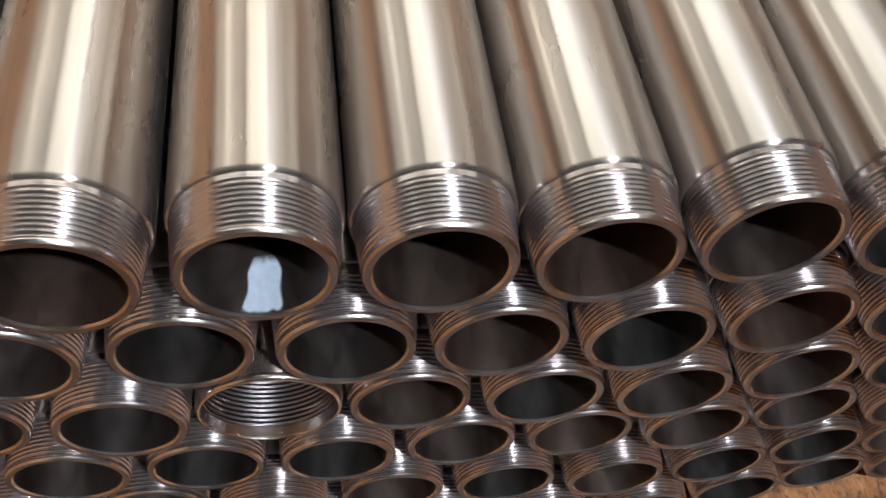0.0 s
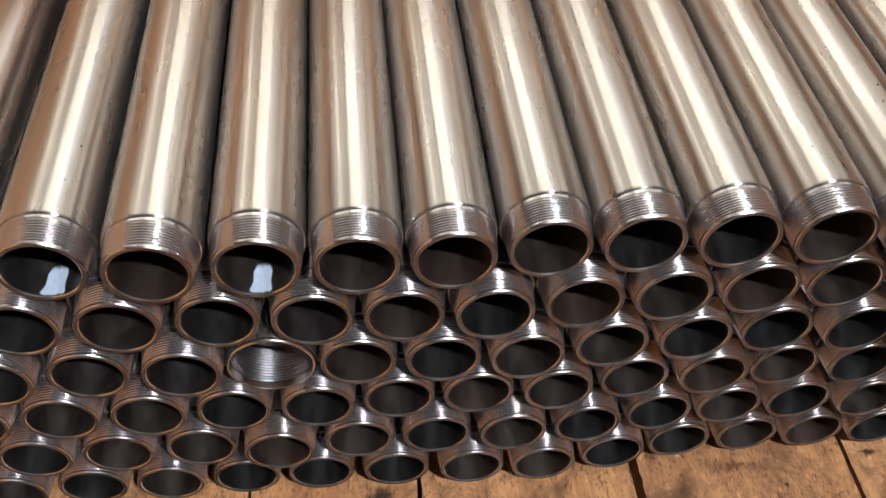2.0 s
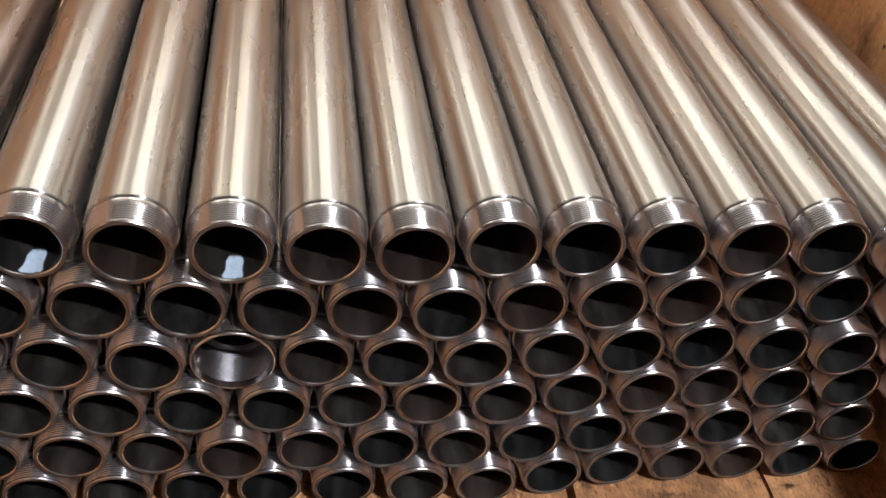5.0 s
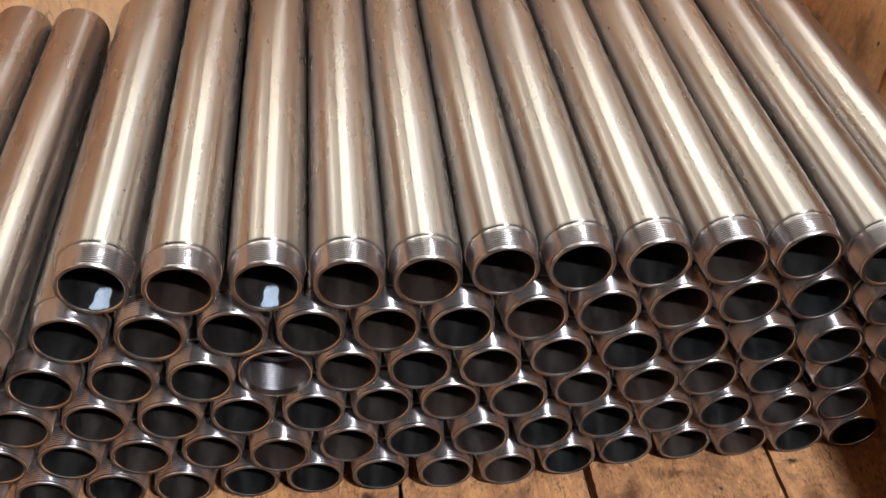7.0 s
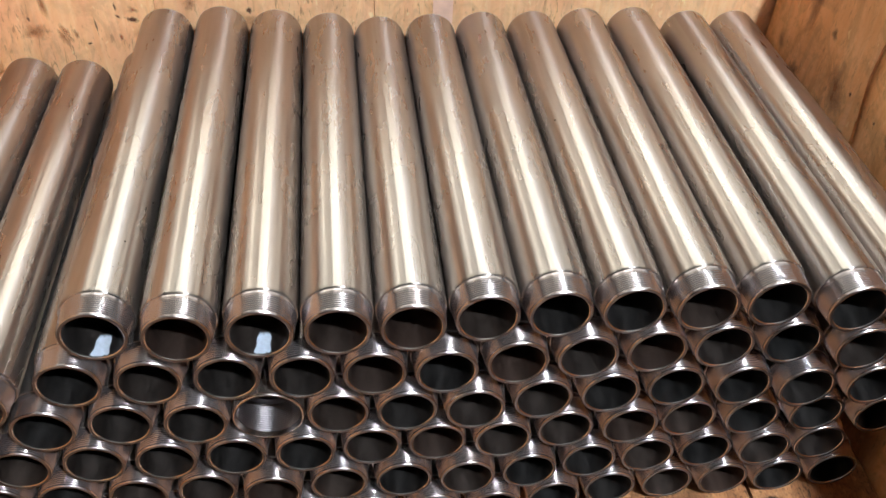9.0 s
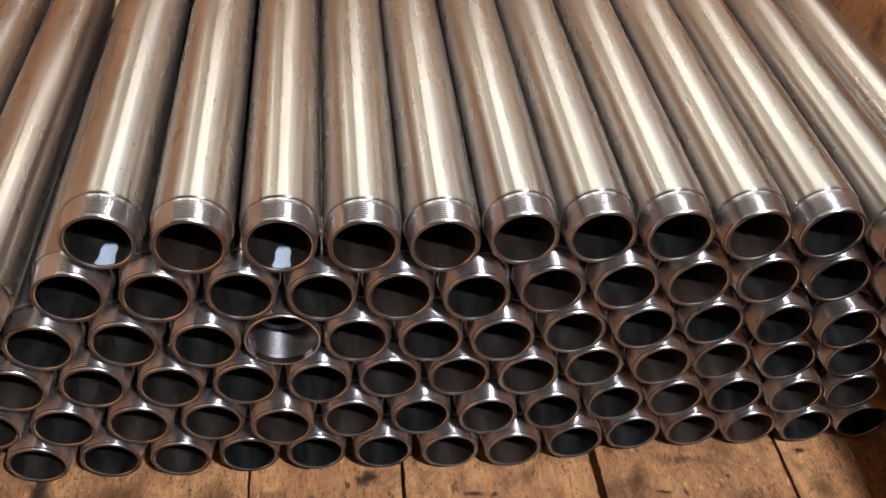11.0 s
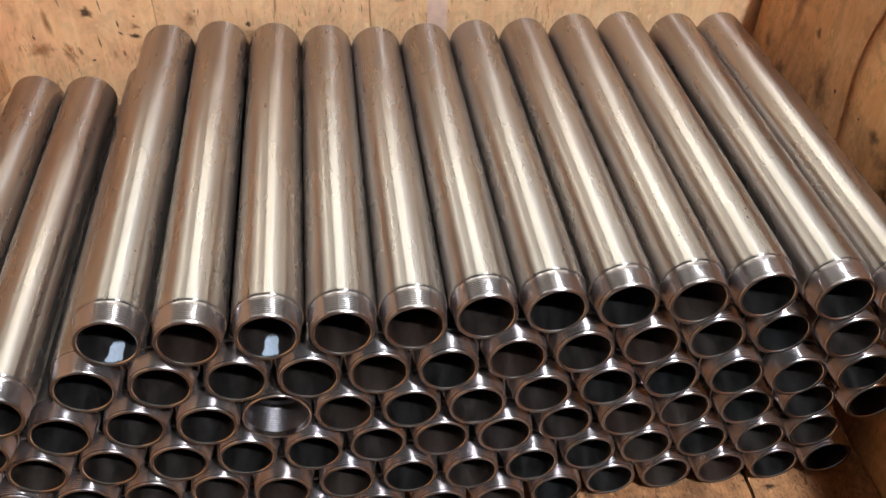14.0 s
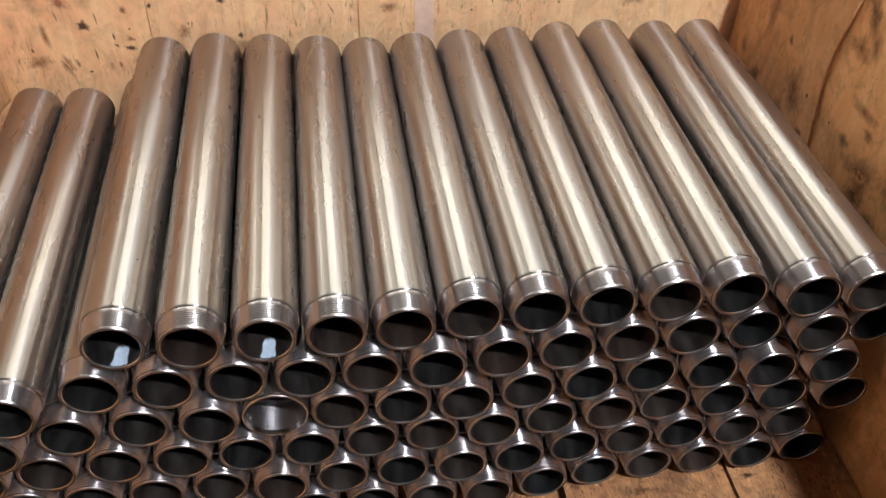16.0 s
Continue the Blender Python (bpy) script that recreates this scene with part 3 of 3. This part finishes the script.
LIFT = {
    1: (-4.4, 0.1, -1.9, -3.9, -6.4, -1.9, -0.5, 0.1, 3.1, 3.1, -1.8, -2.7),
    2: (-2.8, -0.7, -3.1, -4.3, -4.6, -5.4, -1.0, 1.0, 0.9, -0.1, -0.1, -2.1, -3.0),
    3: (-0.5, -2.3, -0.9, -2.3, -4.0, -4.3, -5.1, -0.4, 2.0, 0.7, 0.4, -1.9, -2.0),
    4: (0.5, 0.5, -1.0, -1.0, -1.7, -3.3, -3.5, -3.7, -0.9, 2.7, -1.1, -0.2, 0.1, -1.0),
    5: (-0.3, -0.7, -1.0, -0.2, -0.7, -1.0, -1.9, -1.7, -2.0, 0.8, 0.3, -0.2, -1.0, -1.5),
    6: (0.0, 0.0, 0.0, 0.0, 0.0, 0.0, 0.0, 0.0, 0.0, 0.0, 0.0, 0.0, 0.0, 0.0, 0.0),
}
rng = random.Random(5)
stack = {}
for row, xs in ALONG.items():
    for i, mm in enumerate(xs):
        x, y = mm / 1000, OUT[row][i] / 1000
        z = R_BODY + 0.0003 + (6 - row) * ROW_RISE + LIFT[row][i] / 1000
        length = max(0.4775, 0.505 - 0.095 * max(0, x)) - y
        female = (row, i) == (3, 3)
        stack[row, i] = steel_pipe(x, y, z, length, rng.uniform(-0.05, 0.05), female, rng.uniform(-25, 25),
                                   "steel pipe with a wider, internally threaded end among threaded ones" if female else "")
# the looser pipes beside the main stack
for x, y, z in ((-0.100, -0.016, 0.248), (-0.163, -0.012, 0.250), (-0.1291, -0.014, 0.1939), (-0.1906, -0.010, 0.1956), (-0.1583, -0.006, 0.1398), (-0.1911, 0.002, 0.0878)):
    steel_pipe(x, y, z, 0.496, 0.0, False, rng.uniform(-25, 25), "steel pipe lying loose beside the main stack, threaded end forward")
for key, w, l in (((1, 0), 0.0140, 0.025), ((1, 2), 0.0130, 0.025)):
    part("paint_mark", smear_mesh(w, l), stack[key], "bluish white paint smear inside the bore")
    stack[key].rotation_euler[1] = 0

# grit and nicks on the polished skins
for (row, i), x, y, size in (((1, 0), 0.018, 0.093, 0.0011), ((1, 0), 0.014, 0.060, 0.0006), ((1, 7), 0.421, 0.251, 0.0014), ((1, 9), 0.566, 0.070, 0.0012), ((1, 9), 0.569, 0.082, 0.0013),
                             ((1, 9), 0.563, 0.094, 0.0009), ((1, 9), 0.567, 0.112, 0.0011), ((1, 8), 0.495, 0.052, 0.0008), ((1, 7), 0.446, 0.140, 0.0008), ((1, 8), 0.481, 0.190, 0.0009), ((1, 3), 0.181, 0.150, 0.0008)):
    owner = stack[row, i]
    ox, oy, oz = owner.location
    side = max(-0.9, min(0.9, (x - ox) / R_BODY))
    owner.rotation_euler[1] = 0
    bit = part("grit", speck_mesh(size), owner, "dark speck of grit")
    bit.location = (side * R_BODY, y - oy, math.sqrt(1 - side * side) * R_BODY)
    bit.rotation_euler = (0, math.asin(side), 0)

# grime on the planks: along the row, out from the back, half width, half depth, lean
for k, (mat, u, v, wide, high, lean) in enumerate((
        (SOOT, 0.3227, -0.0365, 0.008, 0.005, 0.3), (SOOT, 0.304, -0.034, 0.020, 0.004, 0.0), (SOOT, 0.4943, -0.0437, 0.013, 0.004, -1.5), (SOOT, 0.5164, -0.046, 0.004, 0.010, -0.3),
        (SMUDGE, 0.5234, -0.0076, 0.022, 0.008, 0.4), (SOOT, -0.105, -0.010, 0.014, 0.030, 0.1), (SMUDGE, -0.03, -0.02, 0.05, 0.03, 0.2), (SOOT, 0.150, -0.040, 0.018, 0.022, -0.4),
        (SMUDGE, 0.060, -0.03, 0.030, 0.05, 0.0), (SOOT, 0.200, -0.012, 0.020, 0.012, 0.3), (SMUDGE, 0.47, -0.03, 0.02, 0.03, 0.3), (SMUDGE, 0.58, -0.06, 0.03, 0.02, 0.3),
        (SOOT, 0.655, -0.004, 0.014, 0.006, 0.2), (SMUDGE, 0.40, -0.06, 0.03, 0.02, -0.3), (SOOT, 0.375, -0.055, 0.012, 0.004, 0.5), (SMUDGE, 0.66, -0.05, 0.02, 0.03, 0.2),
        (SOOT, 0.565, -0.030, 0.003, 0.004, 0.0), (SOOT, 0.53, -0.072, 0.02, 0.004, 0.5), (SOOT, 0.09, -0.055, 0.02, 0.008, 0.1), (SOOT, -0.06, -0.055, 0.03, 0.012, 0.2))):
    part("stain", stain_mesh(mat, "z", 0.0004, u, v, wide, high, lean, k + 71), base)


def swarf_mesh(size, seed):
    """A small curled chip of bright steel."""
    bm = bmesh.new()
    last = None
    for k in range(9):
        a = k / 8 * (2.2 + seed % 3)
        r = size * (0.5 + 0.5 * k / 8)
        rim = [bm.verts.new((r * math.cos(a), r * math.sin(a), h * size + 0.1 * size * math.sin(a * 2))) for h in (0.02, 0.55)]
        rim += [bm.verts.new((0.82 * r * math.cos(a), 0.82 * r * math.sin(a), h * size)) for h in (0.55, 0.02)]
        if last:
            for j in range(4):
                bm.faces.new((last[j - 1], last[j], rim[j], rim[j - 1]))
        else:
            bm.faces.new(rim)
        last = rim
    bm.faces.new(last)
    return finish(bm, "steel_chip", SWARF, 35)


CHIPS = [swarf_mesh(0.0023, k) for k in range(3)]
for k, (x, y) in enumerate(((0.56, -0.0068), (0.5646, -0.0394), (0.5644, -0.0464), (0.564, -0.0539), (0.4837, -0.05), (0.3594, -0.0496), (0.6637, -0.0577), (0.424, -0.0316),
                            (0.2945, -0.0194), (0.0093, -0.0188), (0.0329, -0.0178), (0.4464, -0.0056), (0.3862, -0.0276), (0.21, -0.05), (0.315, -0.004))):
    chip = tagged(new("steel_chip", CHIPS[k % 3]), "tiny curled chip of bright steel on the planks", "chip", "chips on the planks")
    chip.matrix_basis = pose(x, y, 0.0006, 0, 0, k * 67)
